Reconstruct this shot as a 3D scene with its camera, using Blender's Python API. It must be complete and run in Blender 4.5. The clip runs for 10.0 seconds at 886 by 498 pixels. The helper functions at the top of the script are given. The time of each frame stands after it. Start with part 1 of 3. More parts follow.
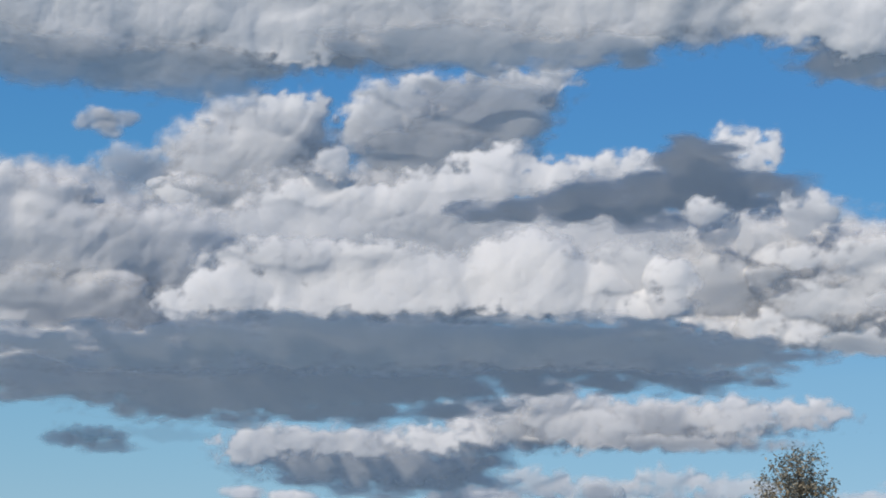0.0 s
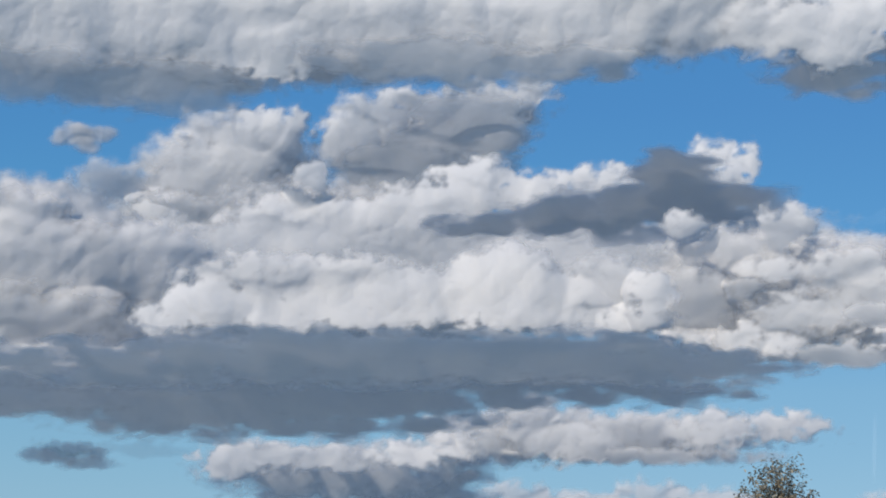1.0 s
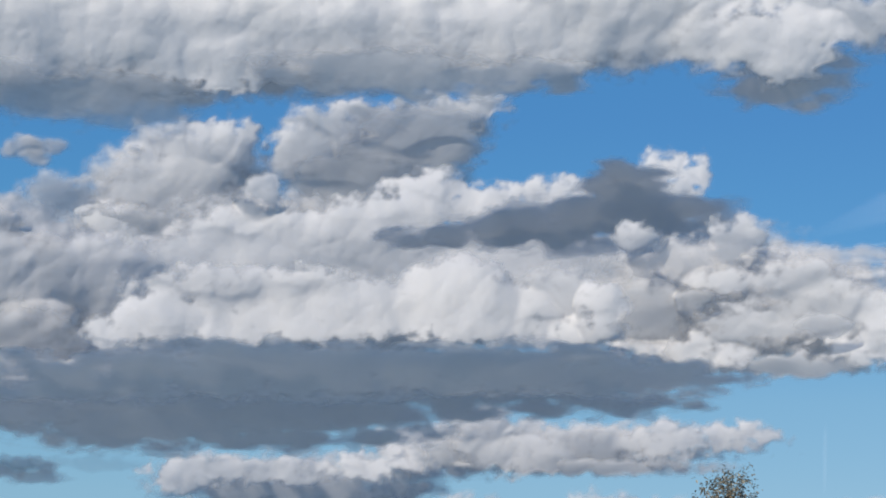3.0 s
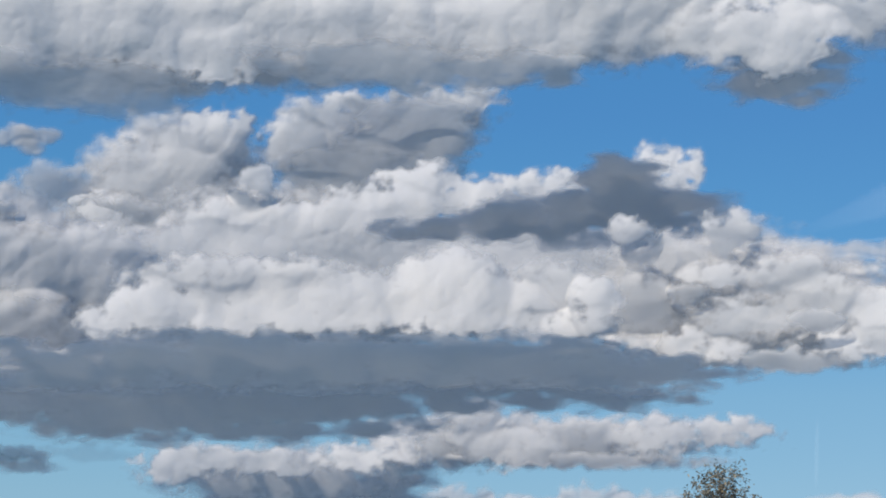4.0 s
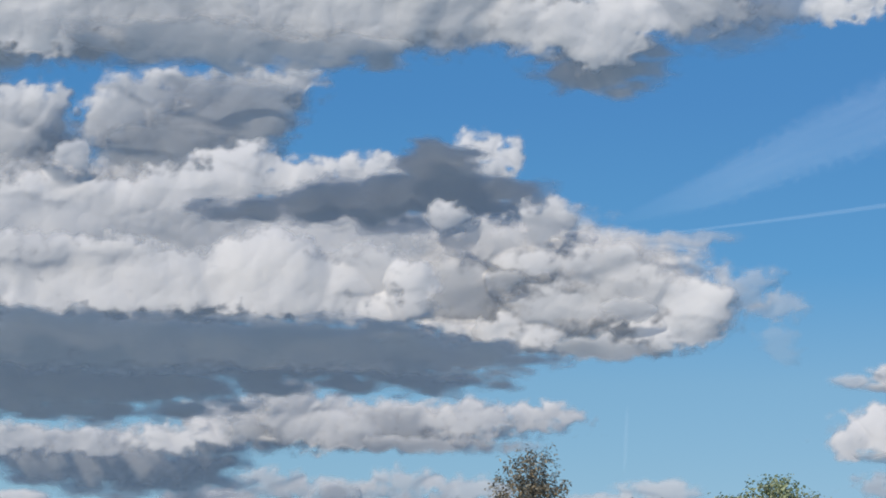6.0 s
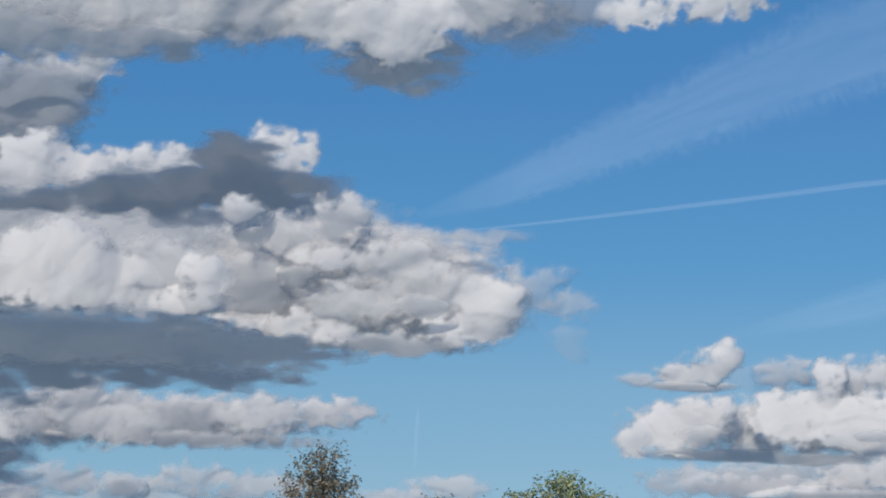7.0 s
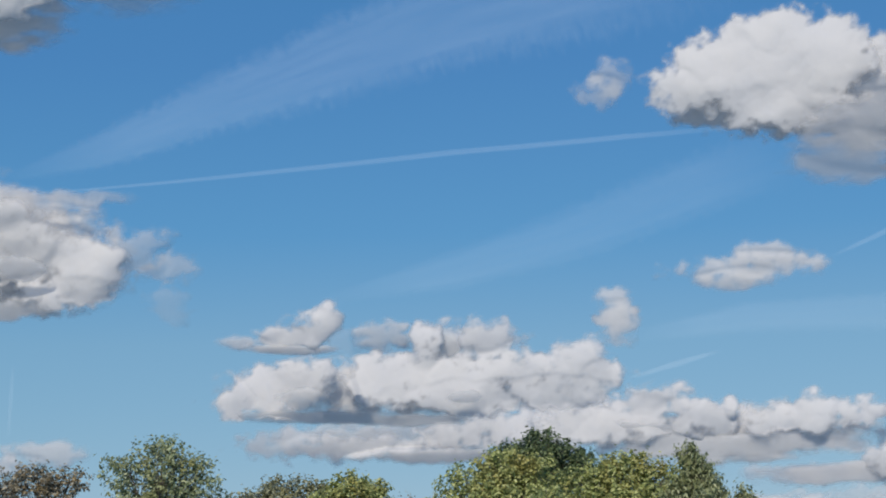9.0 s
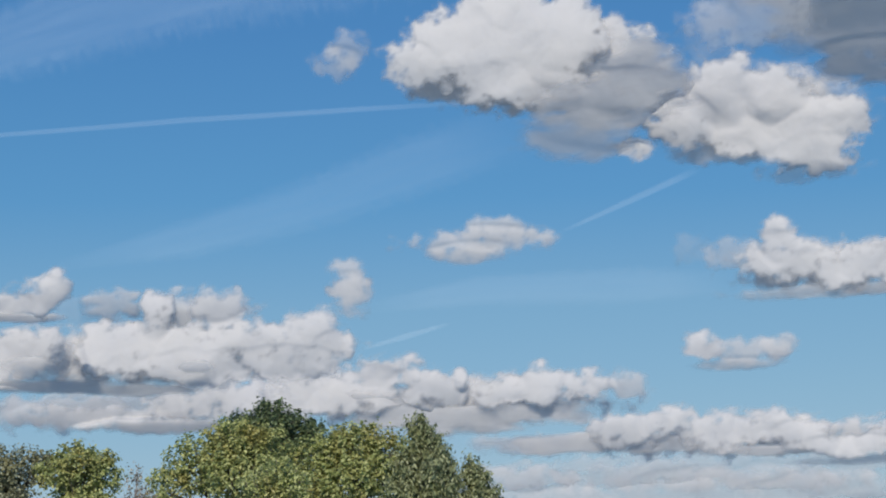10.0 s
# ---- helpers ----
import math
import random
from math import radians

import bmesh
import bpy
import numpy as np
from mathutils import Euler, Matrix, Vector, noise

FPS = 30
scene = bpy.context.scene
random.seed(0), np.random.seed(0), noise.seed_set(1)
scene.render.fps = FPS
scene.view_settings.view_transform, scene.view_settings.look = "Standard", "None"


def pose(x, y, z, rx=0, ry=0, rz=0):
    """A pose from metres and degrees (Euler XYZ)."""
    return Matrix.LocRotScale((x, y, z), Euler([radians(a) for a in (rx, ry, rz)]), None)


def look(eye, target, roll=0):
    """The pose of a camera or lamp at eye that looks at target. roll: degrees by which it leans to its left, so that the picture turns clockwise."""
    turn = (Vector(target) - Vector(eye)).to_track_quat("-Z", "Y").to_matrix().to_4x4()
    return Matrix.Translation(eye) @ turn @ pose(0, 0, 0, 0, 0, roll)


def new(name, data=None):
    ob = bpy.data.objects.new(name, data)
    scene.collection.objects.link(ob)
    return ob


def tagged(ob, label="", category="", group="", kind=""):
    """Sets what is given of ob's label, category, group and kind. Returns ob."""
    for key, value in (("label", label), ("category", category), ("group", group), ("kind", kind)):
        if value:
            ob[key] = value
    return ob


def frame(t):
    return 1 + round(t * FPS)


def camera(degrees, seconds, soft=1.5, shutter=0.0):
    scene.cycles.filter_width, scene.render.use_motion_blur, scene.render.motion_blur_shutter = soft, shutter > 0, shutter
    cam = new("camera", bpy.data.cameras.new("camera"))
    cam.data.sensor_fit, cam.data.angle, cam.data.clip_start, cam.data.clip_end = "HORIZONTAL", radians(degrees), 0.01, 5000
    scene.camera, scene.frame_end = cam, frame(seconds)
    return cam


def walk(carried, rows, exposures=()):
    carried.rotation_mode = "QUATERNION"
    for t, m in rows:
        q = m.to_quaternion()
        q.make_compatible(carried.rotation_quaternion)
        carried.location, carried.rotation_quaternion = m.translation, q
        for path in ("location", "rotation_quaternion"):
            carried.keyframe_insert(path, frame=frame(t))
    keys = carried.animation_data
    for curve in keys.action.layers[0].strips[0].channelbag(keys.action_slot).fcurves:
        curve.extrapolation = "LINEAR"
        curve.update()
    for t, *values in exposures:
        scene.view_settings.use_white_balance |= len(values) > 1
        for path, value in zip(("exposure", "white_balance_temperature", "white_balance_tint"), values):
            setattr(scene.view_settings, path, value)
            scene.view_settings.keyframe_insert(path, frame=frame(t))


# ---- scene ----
cam = camera(27.42, 10.0, soft=1.85)
EYE, EXPO, SKY_STRENGTH = 1.6, 0.05, 0.05
# seconds, heading to the right, pitch, lean to the left, in degrees
ROWS = [
    (0, 0.00, 12.00, 1.80),
    (0.5, 0.44, 12.31, 1.66),
    (1, 0.68, 12.46, 1.36),
    (1.5, 0.80, 12.64, 1.24),
    (2, 0.87, 12.89, 1.14),
    (2.5, 1.20, 12.93, 1.04),
    (3, 2.22, 12.87, 0.91),
    (4.5, 2.44, 12.39, 1.34),
    (5, 2.81, 12.14, 1.56),
    (5.2, 3.57, 12.14, 1.56),
    (6.3, 10.20, 12.23, 1.39),
    (6.5, 11.44, 12.20, 1.39),
    (7, 14.94, 12.23, 0.96),
    (7.5, 18.41, 12.27, 0.29),
    (8, 21.32, 12.21, -0.11),
    (8.5, 24.21, 11.81, -0.64),
    (9, 27.72, 11.06, -1.10),
    (9.5, 31.80, 10.37, -1.49),
    (10, 36.21, 9.95, -1.60),
]
walk(cam, [(t, pose(0, 0, EYE, 0, 0, -yaw) @ pose(0, 0, 0, 90 + pitch) @ pose(0, 0, 0, 0, 0, roll)) for t, yaw, pitch, roll in ROWS],
     exposures=[(0.0, EXPO + 0.14), (5.0, EXPO + 0.12), (8.0, EXPO - 0.06), (10.0, EXPO - 0.07)])
scene.cycles.transparent_max_bounces = 40

# ---- light: afternoon sun behind the viewer's left shoulder, clear sky between the clouds ----
SUN_EL, SUN_AZ = 36.0, -140.0      # height, and heading from the view's forward (+y), clockwise
sun_way = Vector((math.sin(radians(SUN_AZ)) * math.cos(radians(SUN_EL)), math.cos(radians(SUN_AZ)) * math.cos(radians(SUN_EL)), math.sin(radians(SUN_EL))))
sky_world = bpy.data.worlds.new("sky")
scene.world = sky_world
sky_world.use_nodes = True
wn = sky_world.node_tree
wn.nodes.clear()
sky_tex = wn.nodes.new("ShaderNodeTexSky")
sky_tex.sky_type = "NISHITA"
sky_tex.sun_disc = False
sky_tex.sun_elevation = radians(SUN_EL)
sky_tex.sun_rotation = radians(SUN_AZ)
sky_tex.altitude = 0.0
sky_tex.air_density = 1.0
sky_tex.dust_density = 0.0
sky_tex.ozone_density = 10.0
sky_bg = wn.nodes.new("ShaderNodeBackground")
sky_bg.inputs["Strength"].default_value = SKY_STRENGTH
warm = wn.nodes.new("ShaderNodeMix")
warm.data_type, warm.blend_type = "RGBA", "MULTIPLY"
warm.inputs["Factor"].default_value = 1.0
warm.inputs["B"].default_value = (1.1, 0.7, 0.7, 1)
airlight = wn.nodes.new("ShaderNodeBackground")       # blue light scattered by the air
heading = wn.nodes.new("ShaderNodeTexCoord")
height = wn.nodes.new("ShaderNodeSeparateXYZ")
air = wn.nodes.new("ShaderNodeValToRGB")              # hazier and paler towards the horizon
for _ in range(3):
    air.color_ramp.elements.new(0.5)
for stop, (place, tint) in zip(air.color_ramp.elements, ((0.09, (0.084, 0.244, 0.303)), (0.14, (0.078, 0.236, 0.308)), (0.2, (0.022, 0.186, 0.322)), (0.29, (0.014, 0.146, 0.310)), (0.9, (0.010, 0.090, 0.240)))):
    stop.position, stop.color = place, (*tint, 1)
wn.links.new(heading.outputs["Generated"], height.inputs[0])
wn.links.new(height.outputs["Z"], air.inputs[0])
wn.links.new(air.outputs[0], airlight.inputs["Color"])
both_skies = wn.nodes.new("ShaderNodeAddShader")
sky_out = wn.nodes.new("ShaderNodeOutputWorld")
wn.links.new(sky_tex.outputs[0], warm.inputs["A"])
wn.links.new(warm.outputs["Result"], sky_bg.inputs[0])
wn.links.new(sky_bg.outputs[0], both_skies.inputs[0])
wn.links.new(airlight.outputs[0], both_skies.inputs[1])
wn.links.new(both_skies.outputs[0], sky_out.inputs[0])
sun = new("sun", bpy.data.lights.new("sun", "SUN"))
sun.data.energy, sun.data.angle, sun.data.color = 3.5, radians(0.53), (1.0, 0.885, 0.735)
sun.matrix_world = look(sun_way * 100, (0, 0, 0))


# ---- materials ----
def material(name):
    mat = bpy.data.materials.new(name)
    mat.use_nodes = True
    mat.node_tree.nodes.clear()
    return mat, mat.node_tree.nodes, mat.node_tree.links


def node(nodes, kind, **values):
    n = nodes.new(kind)
    for key, value in values.items():
        n.inputs[key.replace("_", " ")].default_value = value
    return n


def maths(nodes, links, op, a, b=None, c=None, clamp=False):
    n = nodes.new("ShaderNodeMath")
    n.operation, n.use_clamp = op, clamp
    for i, v in enumerate((a, b, c)):
        if v is None:
            continue
        if isinstance(v, (int, float)):
            n.inputs[i].default_value = v
        else:
            links.new(v, n.inputs[i])
    return n.outputs[0]


def ramp(nodes, links, source, stops):
    n = nodes.new("ShaderNodeValToRGB")
    while len(n.color_ramp.elements) < len(stops):
        n.color_ramp.elements.new(0.5)
    for e, (place, colour) in zip(n.color_ramp.elements, stops):
        e.position, e.color = place, (*colour, 1)
    links.new(source, n.inputs[0])
    return n.outputs[0]


def noise_node(nodes, links, coords, scale, detail=4.0, rough=0.55):
    n = node(nodes, "ShaderNodeTexNoise", Scale=scale, Detail=detail, Roughness=rough)
    links.new(coords, n.inputs["Vector"])
    return n.outputs[0]


def vapour_material(name):
    """White water droplets that pass some light on; how thick they stand together is kept in 'dense'."""
    mat, nodes, links = material(name)
    co = nodes.new("ShaderNodeTexCoord").outputs["Object"]
    tone = ramp(nodes, links, noise_node(nodes, links, co, 0.02, 4.0), [(0.3, (0.66, 0.675, 0.705)), (0.7, (0.71, 0.715, 0.725))])
    body = node(nodes, "ShaderNodeBsdfDiffuse", Roughness=0.0)
    passed = nodes.new("ShaderNodeBsdfTranslucent")
    links.new(tone, body.inputs["Color"])
    links.new(tone, passed.inputs["Color"])
    mixed = nodes.new("ShaderNodeMixShader")
    links.new(body.outputs[0], mixed.inputs[1])
    links.new(passed.outputs[0], mixed.inputs[2])
    thin = nodes.new("ShaderNodeMixShader")
    dense = nodes.new("ShaderNodeAttribute")
    dense.attribute_name = "dense"
    links.new(maths(nodes, links, "MULTIPLY_ADD", dense.outputs["Fac"], -0.32, 0.55), mixed.inputs[0])   # thin rims let light through
    links.new(dense.outputs["Fac"], thin.inputs[0])
    links.new(nodes.new("ShaderNodeBsdfTransparent").outputs[0], thin.inputs[1])
    links.new(mixed.outputs[0], thin.inputs[2])
    links.new(thin.outputs[0], nodes.new("ShaderNodeOutputMaterial").inputs[0])
    return mat


def veil_material(name, strength):
    """Thin ice cloud: a faint broken film; 'across' runs over the streak, 'along' with it."""
    mat, nodes, links = material(name)
    uv = nodes.new("ShaderNodeUVMap").outputs[0]
    split = nodes.new("ShaderNodeSeparateXYZ")
    links.new(uv, split.inputs[0])
    stretch = nodes.new("ShaderNodeMapping")
    stretch.inputs["Scale"].default_value = (0.25, 6.0, 1.0)
    links.new(uv, stretch.inputs[0])
    streaks = noise_node(nodes, links, stretch.outputs[0], 2.0, 5.0, 0.6)
    knots = noise_node(nodes, links, uv, 7.0, 3.0, 0.6)
    edge = maths(nodes, links, "ABSOLUTE", maths(nodes, links, "MULTIPLY_ADD", split.outputs[1], 2.0, -1.0))
    edge = maths(nodes, links, "MULTIPLY_ADD", maths(nodes, links, "SUBTRACT", knots, 0.5), 0.7, edge)
    fall = nodes.new("ShaderNodeMapRange")
    fall.interpolation_type = "SMOOTHSTEP"
    for key, value in (("From Min", 0.4), ("From Max", 1.0), ("To Min", 1.0), ("To Max", 0.0)):
        fall.inputs[key].default_value = value
    links.new(edge, fall.inputs["Value"])
    ends = nodes.new("ShaderNodeAttribute")
    ends.attribute_name = "ends"
    a = maths(nodes, links, "MULTIPLY", fall.outputs[0], maths(nodes, links, "MULTIPLY_ADD", streaks, 1.2, 0.3))
    a = maths(nodes, links, "MULTIPLY", a, ends.outputs["Fac"])
    a = maths(nodes, links, "MULTIPLY", a, strength, clamp=True)
    body = node(nodes, "ShaderNodeBsdfDiffuse", Color=(0.9, 0.9, 0.9, 1))
    back = node(nodes, "ShaderNodeBsdfTranslucent", Color=(0.9, 0.9, 0.9, 1))
    both = nodes.new("ShaderNodeAddShader")
    links.new(body.outputs[0], both.inputs[0])
    links.new(back.outputs[0], both.inputs[1])
    clear = nodes.new("ShaderNodeBsdfTransparent")
    last = nodes.new("ShaderNodeMixShader")
    links.new(a, last.inputs[0])
    links.new(clear.outputs[0], last.inputs[1])
    links.new(both.outputs[0], last.inputs[2])
    links.new(last.outputs[0], nodes.new("ShaderNodeOutputMaterial").inputs[0])
    return mat


def leaf_material(name, dark, mid, light, turned):
    """Leaves: colour varies leaf by leaf, with patches of turning foliage."""
    mat, nodes, links = material(name)
    geo = nodes.new("ShaderNodeNewGeometry")
    co = nodes.new("ShaderNodeTexCoord").outputs["Object"]
    colour = ramp(nodes, links, geo.outputs["Random Per Island"], [(0.0, dark), (0.45, mid), (1.0, light)])
    patch = noise_node(nodes, links, co, 0.55, 3.0)
    spread = nodes.new("ShaderNodeMapRange")
    spread.inputs["From Min"].default_value, spread.inputs["From Max"].default_value = 0.5, 0.7
    links.new(patch, spread.inputs["Value"])
    mixed = nodes.new("ShaderNodeMix")
    mixed.data_type = "RGBA"
    links.new(spread.outputs[0], mixed.inputs["Factor"])
    links.new(colour, mixed.inputs["A"])
    mixed.inputs["B"].default_value = (*turned, 1)
    front = nodes.new("ShaderNodeBsdfPrincipled")
    front.inputs["Roughness"].default_value = 0.5
    links.new(mixed.outputs["Result"], front.inputs["Base Color"])
    back = nodes.new("ShaderNodeBsdfTranslucent")
    links.new(mixed.outputs["Result"], back.inputs[0])
    mix = nodes.new("ShaderNodeMixShader")
    mix.inputs[0].default_value = 0.36
    links.new(front.outputs[0], mix.inputs[1])
    links.new(back.outputs[0], mix.inputs[2])
    links.new(mix.outputs[0], nodes.new("ShaderNodeOutputMaterial").inputs[0])
    return mat


def bark_material(name, dark, light):
    mat, nodes, links = material(name)
    co = nodes.new("ShaderNodeTexCoord").outputs["Object"]
    grain = nodes.new("ShaderNodeMapping")
    grain.inputs["Scale"].default_value = (6.0, 6.0, 1.2)
    links.new(co, grain.inputs[0])
    n = noise_node(nodes, links, grain.outputs[0], 3.0, 6.0)
    body = nodes.new("ShaderNodeBsdfPrincipled")
    body.inputs["Roughness"].default_value = 0.9
    links.new(ramp(nodes, links, n, [(0.3, dark), (0.7, light)]), body.inputs["Base Color"])
    bump = node(nodes, "ShaderNodeBump", Strength=0.6, Distance=0.03)
    links.new(n, bump.inputs["Height"])
    links.new(bump.outputs[0], body.inputs["Normal"])
    links.new(body.outputs[0], nodes.new("ShaderNodeOutputMaterial").inputs[0])
    return mat


def bounce_ground_material():
    mat, nodes, links = material("blue_bounce_ground")
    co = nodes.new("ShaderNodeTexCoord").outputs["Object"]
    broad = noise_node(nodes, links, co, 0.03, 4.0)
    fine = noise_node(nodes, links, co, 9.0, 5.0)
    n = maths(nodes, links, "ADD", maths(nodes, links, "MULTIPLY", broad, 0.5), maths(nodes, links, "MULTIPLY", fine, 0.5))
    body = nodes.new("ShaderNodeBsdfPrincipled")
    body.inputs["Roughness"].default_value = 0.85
    # blue put into the unseen ground so its bounce lifts and cools cloud undersides
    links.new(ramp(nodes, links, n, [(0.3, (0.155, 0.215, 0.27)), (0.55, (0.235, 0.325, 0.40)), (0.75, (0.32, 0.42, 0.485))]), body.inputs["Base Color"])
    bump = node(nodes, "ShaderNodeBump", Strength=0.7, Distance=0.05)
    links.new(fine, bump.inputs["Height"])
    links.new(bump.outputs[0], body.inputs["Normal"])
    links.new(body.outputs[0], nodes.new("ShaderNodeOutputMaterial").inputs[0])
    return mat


VAPOUR = vapour_material("cloud_vapour")
BOUNCE_GROUND = bounce_ground_material()
BARK = bark_material("grey_bark", (0.07, 0.06, 0.05), (0.2, 0.18, 0.15))
PALE_BARK = bark_material("pale_bark", (0.22, 0.2, 0.19), (0.5, 0.47, 0.44))
LEAF_GREY = leaf_material("grey_brown_leaves", (0.072, 0.070, 0.052), (0.216, 0.194, 0.144), (0.518, 0.490, 0.389), (0.288, 0.216, 0.115))
LEAF_SAGE = leaf_material("sage_green_leaves", (0.075, 0.085, 0.055), (0.235, 0.255, 0.150), (0.56, 0.59, 0.42), (0.30, 0.29, 0.14))
LEAF_RUST = leaf_material("rust_and_grey_leaves", (0.090, 0.080, 0.055), (0.250, 0.225, 0.155), (0.600, 0.570, 0.460), (0.330, 0.250, 0.120))
LEAF_GREEN = leaf_material("fresh_green_leaves", (0.115, 0.150, 0.080), (0.285, 0.345, 0.185), (0.600, 0.660, 0.430), (0.360, 0.370, 0.160))
LEAF_OLIVE = leaf_material("yellow_green_leaves", (0.130, 0.165, 0.060), (0.335, 0.390, 0.140), (0.670, 0.710, 0.330), (0.450, 0.420, 0.150))
LEAF_DARK = leaf_material("dark_green_leaves", (0.041, 0.072, 0.035), (0.108, 0.158, 0.074), (0.274, 0.346, 0.180), (0.144, 0.202, 0.079))
LEAF_WILLOW = leaf_material("silvery_green_leaves", (0.110, 0.135, 0.070), (0.260, 0.305, 0.150), (0.562, 0.605, 0.374), (0.274, 0.302, 0.130))


# ---- building blocks ----
def aim(az, el, reach):
    """The place that far off in that direction from the viewer."""
    a, e = radians(az), radians(el)
    return Vector((math.sin(a) * math.cos(e), math.cos(a) * math.cos(e), math.sin(e))) * reach + Vector((0, 0, EYE))


def part(name, bm, mat, parent=None, label="", smooth=True):
    me = bpy.data.meshes.new(name)
    bm.to_mesh(me)
    bm.free()
    if smooth:
        me.polygons.foreach_set("use_smooth", [True] * len(me.polygons))
    me.materials.append(mat)
    ob = new(name, me)
    ob.parent = parent
    return tagged(ob, label)


def tube(bm, path, radii, sides=6):
    """A tapered tube along a path."""
    rings = []
    for i, p in enumerate(path):
        way = (path[min(i + 1, len(path) - 1)] - path[max(i - 1, 0)]).normalized()
        side = way.orthogonal().normalized()
        over = way.cross(side)
        rings.append([bm.verts.new(p + radii[i] * (side * math.cos(k * math.tau / sides) + over * math.sin(k * math.tau / sides))) for k in range(sides)])
    for a, b in zip(rings, rings[1:]):
        for k in range(sides):
            bm.faces.new((a[k], a[(k + 1) % sides], b[(k + 1) % sides], b[k]))
    bm.faces.new(rings[-1])
    bm.faces.new(rings[0][::-1])


# ---- ground: out to the horizon, gently uneven; unseen, a blue reflector for cloud bases ----
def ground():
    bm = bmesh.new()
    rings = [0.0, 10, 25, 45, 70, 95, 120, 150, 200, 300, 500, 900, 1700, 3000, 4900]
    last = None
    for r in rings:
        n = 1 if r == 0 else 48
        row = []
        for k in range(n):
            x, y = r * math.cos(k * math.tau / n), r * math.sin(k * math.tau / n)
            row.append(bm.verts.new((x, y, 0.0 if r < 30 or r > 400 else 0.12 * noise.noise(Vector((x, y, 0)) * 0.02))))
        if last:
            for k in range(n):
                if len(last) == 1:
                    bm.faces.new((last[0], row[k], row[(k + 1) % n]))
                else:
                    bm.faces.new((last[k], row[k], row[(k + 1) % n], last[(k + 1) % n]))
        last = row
    return tagged(part("ground", bm, BOUNCE_GROUND), "unseen ground running out to the horizon, tinted blue to light the cloud undersides", "ground", kind="structure")


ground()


# ---- trees ----
def leaf_mesh(points, mat, size, long=1.5, droop=0.0, parent=None, name="crown"):
    """Folded leaf sprays that turn their faces outwards and up to the light, at the points, (place, way, size factor) each."""
    verts, faces = [], []
    for p, way, s in points:
        s *= 1.05
        face = (way + Vector((random.gauss(0, 0.45), random.gauss(0, 0.45), random.gauss(0.5, 0.45)))).normalized()
        side = face.cross(Vector((random.gauss(0, 1), random.gauss(0, 1), random.gauss(0, 1)))).normalized()
        way = (side.cross(face) + Vector((0, 0, -droop))).normalized()
        fold = way.cross(side) * size * s * 0.25
        l, w, i = way * size * s * long, side * size * s * 0.5, len(verts)
        verts += [p, p + l * 0.5 + w + fold, p + l, p + l * 0.5 - w + fold]
        faces += [(i, i + 1, i + 2), (i, i + 2, i + 3)]
    me = bpy.data.meshes.new(name)
    me.from_pydata(verts, [], faces)
    me.materials.append(mat)
    ob = new(name, me)
    ob.parent = parent
    return ob


def bend(start, end, wobble, steps):
    """A gently crooked line."""
    path, off = [], Vector((0, 0, 0))
    for i in range(steps + 1):
        k = i / steps
        path.append(start.lerp(end, k) + off + Vector((0, 0, wobble * 2 * k * (1 - k))))
        off += Vector((random.gauss(0, wobble), random.gauss(0, wobble), random.gauss(0, wobble * 0.5))) / steps
    return path


